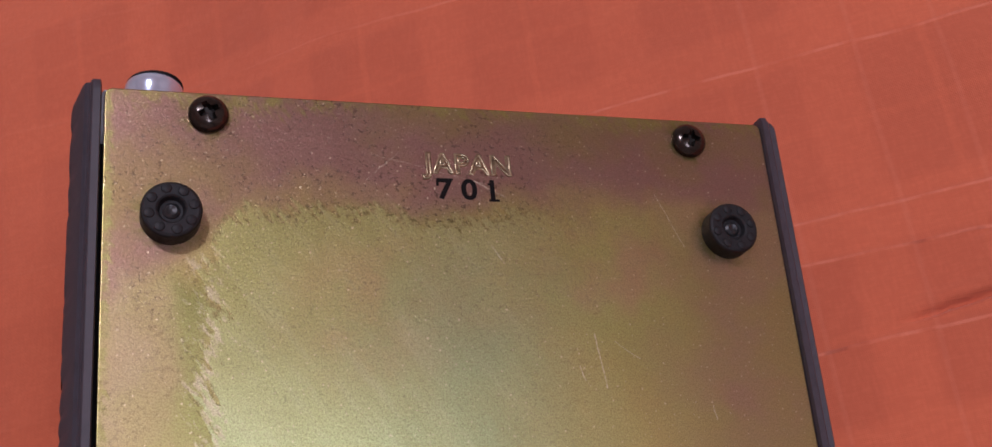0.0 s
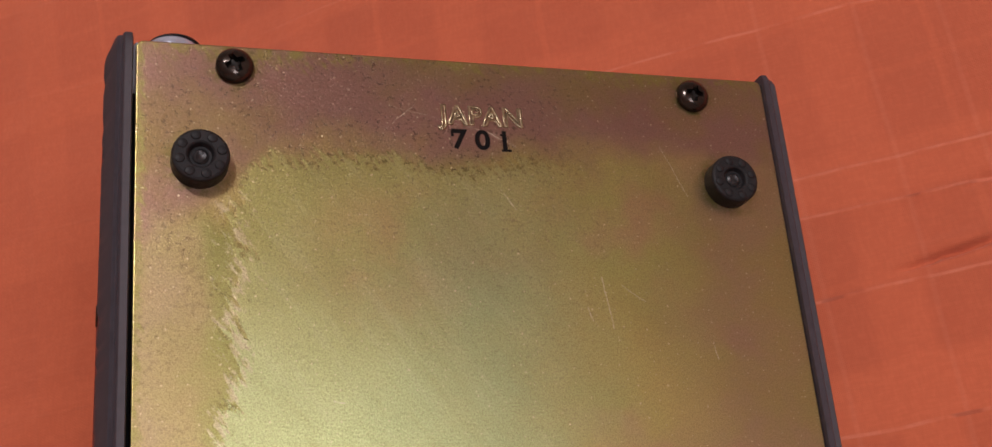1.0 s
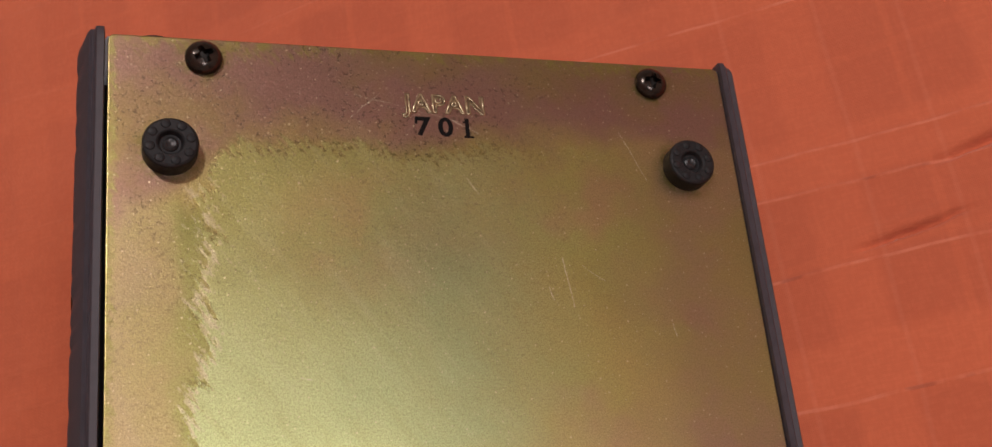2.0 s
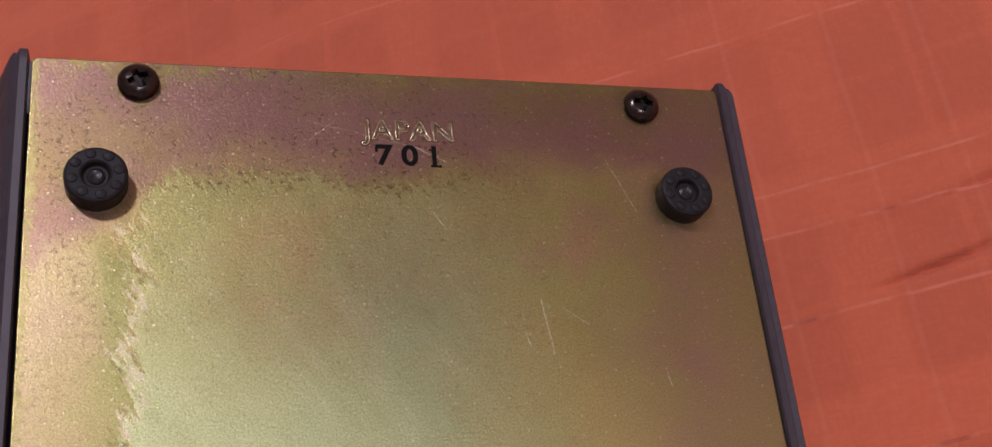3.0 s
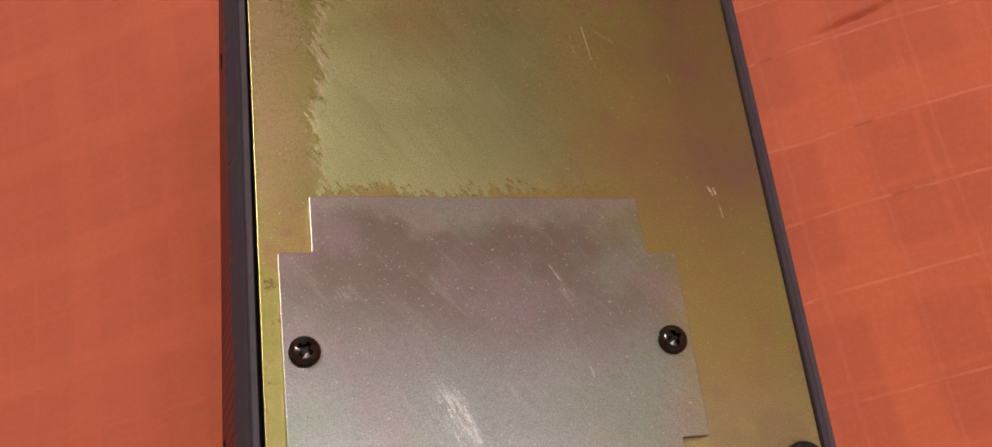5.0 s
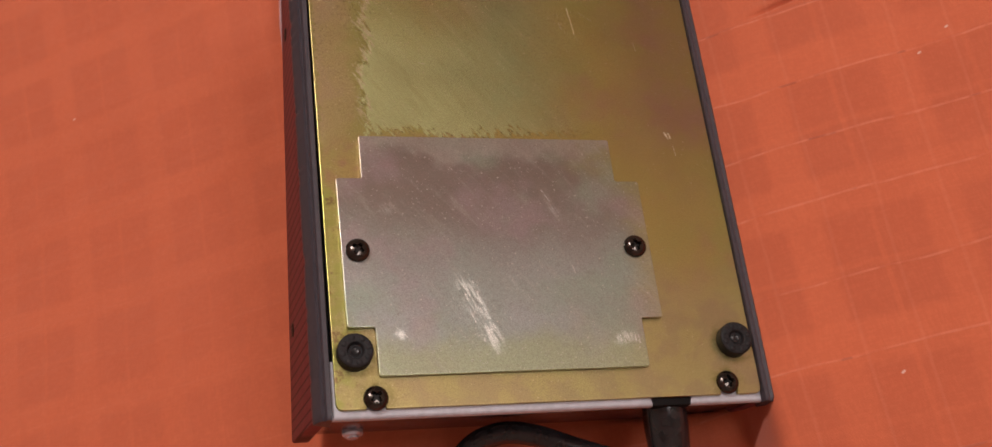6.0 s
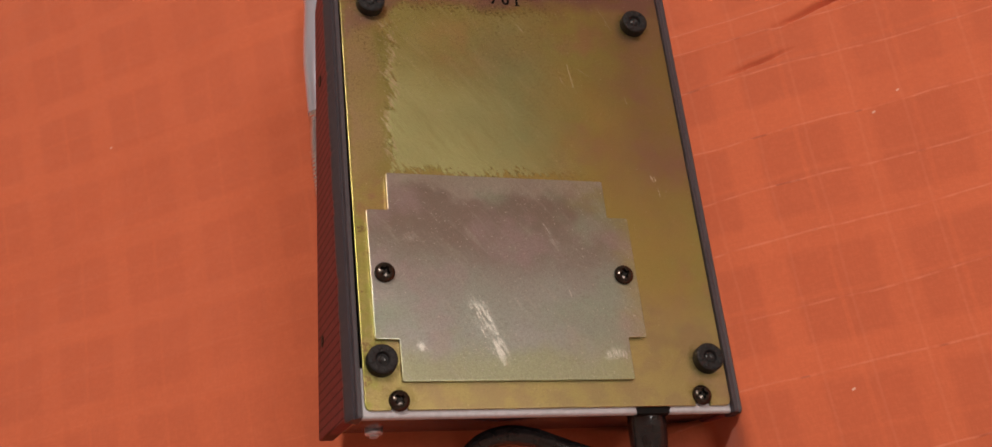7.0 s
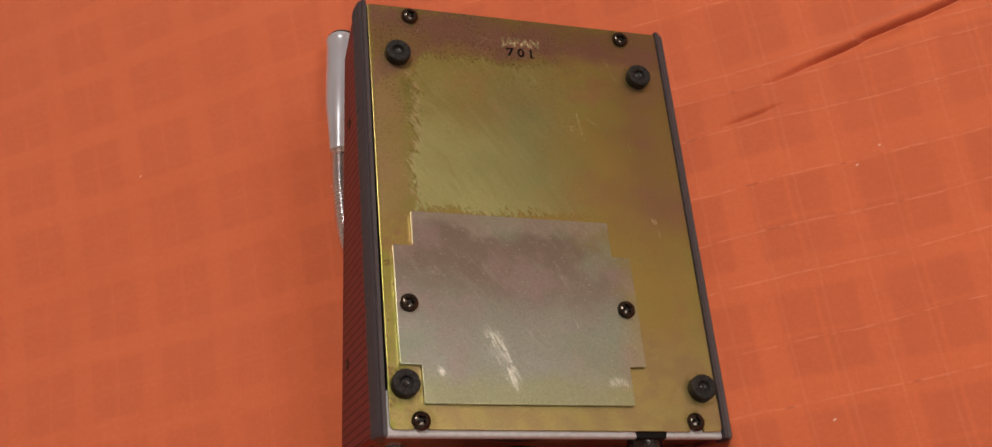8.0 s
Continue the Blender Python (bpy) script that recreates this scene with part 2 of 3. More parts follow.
    flake = m.mix(m.ramp(m.noise(1100, 2), 0.46, 0.56), (0.13, 0.11, 0.035), (0.46, 0.41, 0.17))
    colour = m.mix(m.math("MULTIPLY", rim, 0.75), colour, flake)
    band = m.math("MULTIPLY", m.ramp(m.math("ABSOLUTE", m.math("ADD", m.math("SUBTRACT", edge_x, lean), 0.0464)), 0.0030, 0.0008), m.math("MULTIPLY", m.ramp(y, -0.010, 0.0), m.ramp(y, 0.058, 0.048)))
    crust = m.noise(620, 5, 0.7, m.vec("MULTIPLY", slant.outputs[0], (0.45, 1, 1)))
    colour = m.mix(m.math("MULTIPLY", band, m.ramp(crust, 0.50, 0.56, 0, 0.6)), colour, (0.76, 0.66, 0.44))
    colour = m.mix(m.math("MULTIPLY", band, m.ramp(crust, 0.44, 0.39, 0, 0.55)), colour, (0.20, 0.15, 0.055))
    # dark pits, bright flecks and fine crystal grain
    pits = m.ramp(m.noise(1000, 4, 0.75), 0.540, 0.60)
    fine = m.noise(3400, 2, 0.6)
    flecks = m.ramp(m.noise(1500, 1, 0.5, m.vec("ADD", m.pos, (3, 1, 2))), 0.690, 0.76)
    more = m.math("MULTIPLY", m.ramp(sy, 0.0, 0.066, 0.58, 1.0), m.ramp(sx, 0.044, 0.000, 0.45, 1.0))
    colour = m.mix(m.math("MULTIPLY", pits, m.math("MULTIPLY", m.math("MULTIPLY", m.math("MULTIPLY", m.math("POWER", more, 2.3), m.math("MULTIPLY_ADD", patch, -0.55, 1.0)), m.ramp(m.noise(130, 4), 0.38, 0.60, 0.25, 1.0)), 0.75)), colour, (0.075, 0.045, 0.035))
    colour = m.mix(m.ramp(fine, 0.42, 0.64, 0, 0.40), colour, (0.18, 0.13, 0.06))
    colour = m.mix(m.math("MULTIPLY", flecks, m.math("MULTIPLY_ADD", more, 0.50, 0.20)), colour, (0.95, 0.82, 0.55))
    # green and brown stains down the narrow strip beside the cover
    stained = m.math("MULTIPLY", m.ramp(sx, -0.0515, -0.0560), m.ramp(sy, -0.022, -0.034))
    colour = m.mix(m.math("MULTIPLY", stained, m.ramp(m.noise(150, 4), 0.42, 0.58, 0.1, 0.7)), colour, (0.33, 0.35, 0.085))
    colour = m.mix(m.math("MULTIPLY", stained, m.ramp(m.noise(190, 5, 0.7, m.vec("ADD", m.pos, (0.4, 0.2, 0))), 0.54, 0.62, 0, 0.75)), colour, (0.20, 0.11, 0.06))
    # grime gathered round the feet and screws
    flat = m.vec("MULTIPLY", m.pos, (1, 1, 0))
    grime = m.most([m.ramp(m.vec("LENGTH", m.vec("SUBTRACT", flat, (px, py, 0))), r + 0.0030, r) for px, py, r in GRIME])
    colour = m.mix(m.math("MULTIPLY", grime, m.ramp(m.noise(420, 4, 0.7), 0.40, 0.62, 0.1, 0.75)), colour, (0.21, 0.185, 0.055))
    wob = m.vec("ADD", m.pos, m.vec("SCALE", m.add_noise_vec(300), scale=0.0007))
    cuts = m.most([m.line(wob, *s) for s in SCRATCHES])
    cuts = m.math("MULTIPLY", cuts, m.ramp(m.noise(1200, 3), 0.3, 0.6))
    colour = m.mix(m.math("MULTIPLY", cuts, 0.7), colour, (0.90, 0.82, 0.62))
    grain = m.math("ADD", m.noise(2600, 4, 0.7), m.math("MULTIPLY", m.noise(1250, 3, 0.7), m.math("MULTIPLY", more, 0.65)))
    height = m.math("ADD", m.math("ADD", grain, m.math("MULTIPLY", patch, 0.3)), m.math("MULTIPLY", m.math("SUBTRACT", flecks, m.math("MULTIPLY", pits, m.ramp(sy, 0.03, 0.06, 0.25, 1.0))), 0.20))
    rough = m.ramp(m.noise(60, 4), 0.3, 0.7, 0.318, 0.345)
    rough = m.math("SUBTRACT", m.math("ADD", rough, m.math("MULTIPLY", cuts, 0.3)), m.math("MULTIPLY", m.math("MAXIMUM", patch, olive), 0.015))
    return m.finish(colour, rough, 0.97, height, 0.40, 0.0001)


def cover_material():
    m = Nodes("brushed_zinc_steel")
    x, y, _ = m.xyz()
    slow = m.ramp(m.noise(60, 4), 0.3, 0.7, -0.006, 0.006, False)
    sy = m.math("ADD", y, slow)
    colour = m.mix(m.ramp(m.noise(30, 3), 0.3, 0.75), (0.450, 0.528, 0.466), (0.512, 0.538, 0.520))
    # browner and darker towards the upper edge
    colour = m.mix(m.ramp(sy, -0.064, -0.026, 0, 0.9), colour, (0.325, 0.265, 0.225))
    corner = m.ramp(m.math("ADD", m.math("ADD", x, m.math("MULTIPLY", y, 0.8)), slow), -0.009, 0.009)
    colour = m.mix(m.math("MULTIPLY", corner, 0.9), colour, (0.43, 0.41, 0.21))
    corner = m.ramp(m.math("ADD", m.math("SUBTRACT", x, m.math("MULTIPLY", y, 0.25)), slow), 0.033, 0.050)
    colour = m.mix(m.math("MULTIPLY", corner, 0.8), colour, (0.50, 0.45, 0.24))
    colour = m.mix(m.ramp(m.noise(34, 3, 0.6), 0.50, 0.66, 0, 0.55), colour, (0.52, 0.415, 0.44))
    colour = m.mix(m.ramp(m.noise(27, 3, 0.6, m.vec("ADD", m.pos, (0.3, 0.7, 0))), 0.50, 0.66, 0, 0.65), colour, (0.41, 0.52, 0.40))
    # pale strip along the upper edge, greener along the lower one
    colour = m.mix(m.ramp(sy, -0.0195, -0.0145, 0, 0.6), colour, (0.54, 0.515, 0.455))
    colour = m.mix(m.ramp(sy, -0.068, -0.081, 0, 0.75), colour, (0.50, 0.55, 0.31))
    colour = m.mix(m.ramp(m.noise(640, 5, 0.75), 0.50, 0.66, 0, 0.24), colour, (0.30, 0.27, 0.22))
    hair = m.noise(1500, 3, 0.6, m.vec("MULTIPLY", m.pos, (1, 0.10, 1)))
    slant = m.add("VectorRotate")
    slant.rotation_type = "Z_AXIS"
    slant.inputs["Angle"].default_value = radians(52)
    m.put(slant.inputs["Vector"], m.pos)
    brushed = m.noise(420, 4, 0.7, m.vec("MULTIPLY", slant.outputs[0], (0.12, 1, 1)))
    colour = m.mix(m.ramp(brushed, 0.52, 0.70, 0, 0.22), colour, (0.64, 0.65, 0.57))
    wob = m.vec("ADD", m.pos, m.vec("SCALE", m.add_noise_vec(260), scale=0.0010))
    # a bundle of strokes across the lower half, and short ones in the corner
    dice = random.Random(7)
    strokes = list(COVER_SCRATCHES)
    for k in range(17):
        t, off, long = dice.random(), dice.gauss(0, 0.0019), 0.0015 + 0.0040 * dice.random()
        px, py = -0.0243 + 0.0100 * t + off, -0.0560 - 0.0240 * t
        strokes.append(((px, py), (px + 0.38 * long, py - 0.92 * long), dice.choice((0.00012, 0.00018, 0.00028))))
    for k in range(7):
        px, py = 0.0200 + 0.0011 * k, -0.0752 - 0.0012 * dice.random()
        strokes.append(((px, py), (px + 0.0003, py - 0.0022), 0.00028))
    cuts = m.most([m.line(wob, *s) for s in strokes])
    cuts = m.math("MULTIPLY", cuts, m.ramp(m.noise(700, 3), 0.35, 0.6))
    # scuffed spots, made of many short parallel strokes
    turned = m.add("VectorRotate")
    turned.rotation_type = "Z_AXIS"
    turned.inputs["Angle"].default_value = radians(-24)
    m.put(turned.inputs["Vector"], m.pos)
    streaks = m.noise(1500, 4, 0.7, m.vec("MULTIPLY", turned.outputs[0], (1, 0.16, 1)))
    for px, py, wide, long, amount in SCUFFS:
        rel = m.vec("SUBTRACT", m.pos, (px, py, 0))
        spin = m.add("VectorRotate")
        spin.rotation_type = "Z_AXIS"
        spin.inputs["Angle"].default_value = radians(-24)
        m.put(spin.inputs["Vector"], rel)
        gap = m.vec("LENGTH", m.vec("MULTIPLY", spin.outputs[0], (1 / wide, 1 / long, 0)))
        spot = m.math("MULTIPLY", m.ramp(gap, 1.0, 0.1), m.ramp(streaks, 0.46, 0.57))
        cuts = m.math("MAXIMUM", cuts, m.math("MULTIPLY", spot, amount))
    colour = m.mix(m.math("MULTIPLY", cuts, 0.75), colour, (0.93, 0.91, 0.84))
    flecks = m.ramp(m.noise(1500, 2, 0.6), 0.655, 0.72)
    colour = m.mix(m.math("MULTIPLY", flecks, 0.65), colour, (0.92, 0.88, 0.78))
    colour = m.mix(m.ramp(m.noise(3200, 2), 0.42, 0.62, 0, 0.38), colour, (0.22, 0.20, 0.165))
    rough = m.math("ADD", m.ramp(m.noise(120, 3), 0.3, 0.7, 0.315, 0.335), m.math("MULTIPLY", cuts, 0.25))
    height = m.math("ADD", m.math("MULTIPLY", hair, 0.5), m.math("MULTIPLY", m.noise(2600, 3), 0.6))
    return m.finish(colour, rough, 0.95, height, 0.30, 0.0001)


SCUFFS = ((-0.0215, -0.0640, 0.0042, 0.0115, 0.85), (-0.0172, -0.0745, 0.0036, 0.0080, 0.95), (-0.0090, -0.0600, 0.0030, 0.0050, 0.35), (-0.0262, -0.0640, 0.0016, 0.0045, 0.4),
          (0.0225, -0.0765, 0.0048, 0.0030, 0.7), (-0.0430, -0.0740, 0.0028, 0.0022, 0.8), (-0.0440, -0.0350, 0.0035, 0.0030, 0.3), (0.0060, -0.0350, 0.0022, 0.0075, 0.25))


def noise_vec(self, scale):
    n = self.add("TexNoise")
    self.put(n.inputs["Vector"], self.pos)
    n.inputs["Scale"].default_value = scale
    return self.vec("SUBTRACT", n.outputs["Color"], (0.5, 0.5, 0.5))


Nodes.add_noise_vec = noise_vec


def plain_material(name, colour, rough, metal=0.0, grain=400, bump=0.15, spread=0.25, **more):
    m = Nodes(name)
    n = m.noise(grain, 4)
    dark = tuple(c * (1 - spread) for c in colour)
    light = tuple(min(1, c * (1 + spread)) for c in colour)
    c = m.mix(m.ramp(n, 0.3, 0.7), dark, light)
    c = m.mix(m.ramp(m.noise(grain * 0.15, 3), 0.45, 0.75, 0, 0.35), c, light)
    return m.finish(c, m.ramp(n, 0.3, 0.7, rough * 0.85, min(1, rough * 1.15)), metal, n, bump, 0.0001, **more)


def side_material():
    m = Nodes("ribbed_dark_vinyl")
    _, y, z = m.xyz()
    p = m.math("PINGPONG", m.math("ADD", m.math("MULTIPLY_ADD", z, 0.12, y), 5), 0.0016)
    groove = m.ramp(p, 0.00045, 0.0001)
    n = m.noise(350, 4)
    colour = m.mix(m.ramp(n, 0.3, 0.7), (0.18, 0.045, 0.048), (0.22, 0.056, 0.057))
    colour = m.mix(m.math("MULTIPLY", groove, 0.8), colour, (0.035, 0.012, 0.012))
    height = m.math("SUBTRACT", m.math("MULTIPLY", n, 0.3), groove)
    return m.finish(colour, 0.6, 0.0, height, 0.4, 0.0003, Specular_IOR_Level=0.15)


CLOTH = cloth_material()
PLATE = plate_material()
COVER = cover_material()
SIDE = side_material()
TRIM = plain_material("dark_grey_plastic", (0.045, 0.036, 0.045), 0.45, 0, 700, 0.06, 0.12)
GREY = plain_material("grey_painted_steel", (0.46, 0.46, 0.50), 0.45, 0, 500, 0.1, 0.1)
WALL_DARK = plain_material("dark_rear_paint", (0.045, 0.024, 0.037), 0.22, 0, 500, 0.05, 0.12)
# black that stands in for the shade in gaps between parts
BLACK = plain_material("black_gap_shade", (0.008, 0.007, 0.007), 0.7, Specular_IOR_Level=0.1)
RUBBER = plain_material("black_rubber", (0.010, 0.009, 0.010), 0.62, 0, 900, 0.3, Specular_IOR_Level=0.35)
RIVET = plain_material("dull_rivet", (0.018, 0.017, 0.018), 0.35, 0.1, 1200, 0.6, 0.4)
SCREW = plain_material("black_chromated_steel", (0.060, 0.050, 0.043), 0.20, 0.9, 700, 0.12)
# darker than the screw steel, to put shade into recesses and holes
RECESS_SHADE = plain_material("recess_shade", (0.02, 0.017, 0.015), 0.45, 0.6)
CORD = plain_material("black_vinyl_cord", (0.016, 0.014, 0.015), 0.16, 0, 300, 0.1)
SILVER = plain_material("satin_silver", (0.66, 0.75, 0.92), 0.20, 0.65, 60, 0.0, 0.03)
CHROME = plain_material("chromed_steel", (0.76, 0.80, 0.88), 0.16, 1.0, 800, 0.03, 0.1)
STAMP = plain_material("bare_stamped_steel", (0.37, 0.31, 0.19), 0.32, 0.95, 900, 0.6, 0.35)
INK = plain_material("black_ink", (0.006, 0.005, 0.005), 0.7, 0, 1200, 0.2, Specular_IOR_Level=0.1)
WALLS = plain_material("cream_wall_paint", (0.62, 0.57, 0.50), 0.9, 0, 20, 0.1, 0.06)
CEILING = plain_material("white_ceiling_paint", (0.80, 0.78, 0.75), 0.9, 0, 20, 0.1, 0.05)


# ---- mesh helpers ----
def link(name, bm, material, parent=None, label="", smooth=True, sharp=24):
    me = bpy.data.meshes.new(name)
    bm.normal_update()
    bm.to_mesh(me)
    bm.free()
    me.materials.append(material)
    if smooth:
        me.shade_smooth()
        me.set_sharp_from_angle(angle=radians(sharp))
    ob = new(name, me)
    ob.parent = parent
    if label:
        tagged(ob, label)
    return ob


part = link


def inset(points, d):
    """The outline moved inwards by d (counter-clockwise points)."""
    out, n = [], len(points)
    for i in range(n):
        p, q, r = Vector(points[i - 1]), Vector(points[i]), Vector(points[(i + 1) % n])
        u, v = (q - p).normalized(), (r - q).normalized()
        nu, nv = Vector((-u.y, u.x)), Vector((-v.y, v.x))
        k = nu + nv
        out.append(q + k * (d / max(0.2, k.dot(nu))))
    return [tuple(p) for p in out]


def slab_of(points, radii, z0, z1, bevel=0.0, segments=3, steps=5):
    """A slab with that outline (counter-clockwise), its corners and its upper rim rounded."""
    area = sum(points[i - 1][0] * points[i][1] - points[i][0] * points[i - 1][1] for i in range(len(points)))
    if not isinstance(radii, (list, tuple)):
        radii = [radii] * len(points)
    if area < 0:
        points, radii = points[::-1], radii[::-1]
    layers = [(0.0, z0)] + [(bevel * (1 - math.cos(math.pi / 2 * k / segments)), z1 - bevel * (1 - math.sin(math.pi / 2 * k / segments))) for k in range(segments + 1)]
    if not bevel:
        layers = [(0.0, z0), (0.0, z1)]
    bm = bmesh.new()
    rings = []
    for d, z in layers:
        ring = rounded(inset(points, d), [max(r - d, 0.00004) if r else 0 for r in radii], steps)
        rings.append([bm.verts.new((x, y, z)) for x, y in ring])
    n = len(rings[0])
    for lo, hi in zip(rings, rings[1:]):
        for k in range(n):
            bm.faces.new((lo[k], lo[(k + 1) % n], hi[(k + 1) % n], hi[k]))
    bm.faces.new(rings[0][::-1])
    bm.faces.new(rings[-1])
    return bm


def rounded(points, radius, steps=5):
    """The outline with its corners rounded; radius may be a list."""
    out, n = [], len(points)
    for i, p in enumerate(points):
        r = radius[i] if isinstance(radius, (list, tuple)) else radius
        p = Vector(p)
        a, b = (Vector(points[i - 1]) - p).normalized(), (Vector(points[(i + 1) % n]) - p).normalized()
        if r <= 0:
            out.append(tuple(p))
            continue
        for k in range(steps + 1):
            t = k / steps
            q = p + a * r * (1 - t) ** 2 + b * r * t ** 2
            out.append((q.x, q.y))
    return out


def lathe(profile, steps=40, axis="z", centre=(0, 0, 0)):
    """A turned body from (radius, height) pairs."""
    bm = bmesh.new()
    rings = []
    for r, h in profile:
        if r < 1e-9:
            rings.append([bm.verts.new((0, 0, h))])
        else:
            rings.append([bm.verts.new((r * math.cos(2 * math.pi * k / steps), r * math.sin(2 * math.pi * k / steps), h)) for k in range(steps)])
    for lo, hi in zip(rings, rings[1:]):
        for k in range(steps):
            q = [lo[k % len(lo)], lo[(k + 1) % len(lo)], hi[(k + 1) % len(hi)], hi[k % len(hi)]]
            q = list(dict.fromkeys(q))
            if len(q) > 2:
                bm.faces.new(q)
    bmesh.ops.recalc_face_normals(bm, faces=bm.faces[:])
    if axis == "y":
        bmesh.ops.rotate(bm, verts=bm.verts[:], matrix=Matrix.Rotation(radians(90), 3, "X"))
    bmesh.ops.translate(bm, verts=bm.verts[:], vec=centre)
    return bm


def spline(points, steps):
    """Points evenly along a smooth curve through those given."""
    pts = [Vector(p) for p in points]
    pts = [2 * pts[0] - pts[1]] + pts + [2 * pts[-1] - pts[-2]]
    out = []
    for i in range(1, len(pts) - 2):
        p0, p1, p2, p3 = pts[i - 1:i + 3]
        for k in range(steps):
            t = k / steps
            out.append(0.5 * (2 * p1 + (p2 - p0) * t + (2 * p0 - 5 * p1 + 4 * p2 - p3) * t * t + (3 * p1 - p0 - 3 * p2 + p3) * t ** 3))
    return out + [pts[-2]]


def tube(points, radius, steps=20):
    """A hose along the points; radius is a number or one for each point."""
    bm = bmesh.new()
    rings, up = [], Vector((0, 0, 1))
    for i, p in enumerate(points):
        ahead = (points[min(i + 1, len(points) - 1)] - points[max(i - 1, 0)]).normalized()
        side = ahead.cross(up)
        side = side.normalized() if side.length > 1e-4 else Vector((1, 0, 0))
        top = side.cross(ahead)
        r = radius[i] if isinstance(radius, (list, tuple)) else radius
        rings.append([bm.verts.new(p + r * (math.cos(a) * side + math.sin(a) * top)) for a in (2 * math.pi * k / steps for k in range(steps))])
    for lo, hi in zip(rings, rings[1:]):
        for k in range(steps):
            bm.faces.new((lo[k], lo[(k + 1) % steps], hi[(k + 1) % steps], hi[k]))
    bm.faces.new(rings[0])
    bm.faces.new(rings[-1])
    bmesh.ops.recalc_face_normals(bm, faces=bm.faces[:])
    return bm


# ---- the place: bedspread, walls, ceiling ----
UNDER = [DEVICE @ Vector(p) for p in ((-0.069, -0.087, 0.014), (0.069, -0.087, 0.014), (0.069, 0.069, 0.043), (-0.069, 0.069, 0.043))]
UNDER_N = (UNDER[1] - UNDER[0]).cross(UNDER[3] - UNDER[0]).normalized()
INVERSE = DEVICE.inverted()


def crease(x, y, a, b, width, high):
    d = Vector((b[0] - a[0], b[1] - a[1]))
    y += 0.0011 * noise.noise((x * 55, a[1] * 9, 3.1)) + 0.0004 * noise.noise((x * 240, a[1] * 9, 8.1))
    r = Vector((x - a[0], y - a[1]))
    t = max(0, min(1, r.dot(d) / d.length_squared))
    gap = (r - t * d).length
    return high * math.exp(-(gap / width) ** 2) * math.sin(math.pi * min(1, max(0.02, t * 0.96 + 0.02)))


CREASES = [((0.262, 0.0822), (0.138, 0.0560), 0.0042, 0.0026), ((0.262, 0.0792), (0.128, 0.0505), 0.0010, -0.0072), ((0.262, 0.0770), (0.150, 0.0530), 0.0012, 0.0010),
           ((0.138, 0.0410), (0.106, 0.0368), 0.0020, 0.0007), ((0.1365, 0.0386), (0.1085, 0.0346), 0.0006, -0.0026)]


def cloth_height(x, y):
    z = 0.0030 * (noise.noise((x * 7, y * 7, 1.3))) + 0.0011 * noise.noise((x * 22, y * 26, 4.1))
    z += 0.0004 * noise.noise((x * 90, y * 90, 7.7))
    hollow = max(0.0, min(1.0, (0.0 - x) / 0.05)) * max(0.0, min(1.0, (y + 0.06) / 0.10))
    z -= 0.0070 * hollow * hollow * (3 - 2 * hollow)
    for s in SEAMS:
        z += (0.00008 + 0.00022 * max(0.0, min(1.0, (x + 0.02) / 0.08))) * math.exp(-((y - s + 0.0015 * noise.noise((x * 11, s * 40, 0))) / 0.0011) ** 2)
    for c in CREASES:
        z += crease(x, y, *c)
    # pressed down under the unit
    floor = UNDER[0].z - (UNDER_N.x * (x - UNDER[0].x) + UNDER_N.y * (y - UNDER[0].y)) / UNDER_N.z - 0.003
    d = INVERSE @ Vector((x, y, 0.0))
    edge = max(0.0, -0.0975 - d.y)
    if d.y < -0.075:
        depth = 0.016 + 0.011 * max(0.0, min(1.0, (0.066 - d.x) / 0.05))
        z -= depth * math.exp(-(edge / 0.035) ** 2) * max(0.0, min(1.0, (0.0665 - d.x) / 0.009)) * max(0.0, min(1.0, (d.x + 0.02) / 0.05))
    if floor < z + 0.004 and abs(d.x) < 0.11 and -0.12 < d.y < 0.10:
        # the lowest point of the unit over this spot
        low = None
        for k in range(30):
            level = z + 0.004 + (floor - z - 0.004) * k / 29
            p = INVERSE @ Vector((x, y, level))
            if abs(p.x) < 0.0645 and -0.0872 - (p.z - 0.015) * 0.19 < p.y < 0.080 and p.z < 0.060:
                low = level
        if low is not None:
            z = min(z, low - 0.002)
    return z


def steps_of(*runs):
    """Places from one bound to the next, each run with its own step."""
    out = [runs[0][0]]
    for lo, hi, step in runs:
        out += [float(v) for v in np.linspace(lo, hi, max(2, int(round((hi - lo) / step)) + 1))[1:]]
    return out


def build_cloth():
    xs = steps_of((-1.8, -0.28, 0.05), (-0.28, 0.10, 0.0022), (0.10, 0.262, 0.0016), (0.262, 1.8, 0.05))
    ys = steps_of((-1.8, -0.17, 0.05), (-0.17, 0.032, 0.0016), (0.032, 0.086, 0.0006), (0.086, 0.28, 0.0018), (0.28, 1.8, 0.05))
    verts = [(x, y, cloth_height(x, y)) for y in ys for x in xs]
    w = len(xs)
    faces = [(j * w + i, j * w + i + 1, (j + 1) * w + i + 1, (j + 1) * w + i) for j in range(len(ys) - 1) for i in range(w - 1)]
    me = bpy.data.meshes.new("bedspread")
    me.from_pydata(verts, [], faces)
    me.materials.append(CLOTH)
    me.shade_smooth()
    tagged(new("bedspread", me), "orange cotton bedspread with tonal checks and stitched lines", "bedspread", kind="structure")


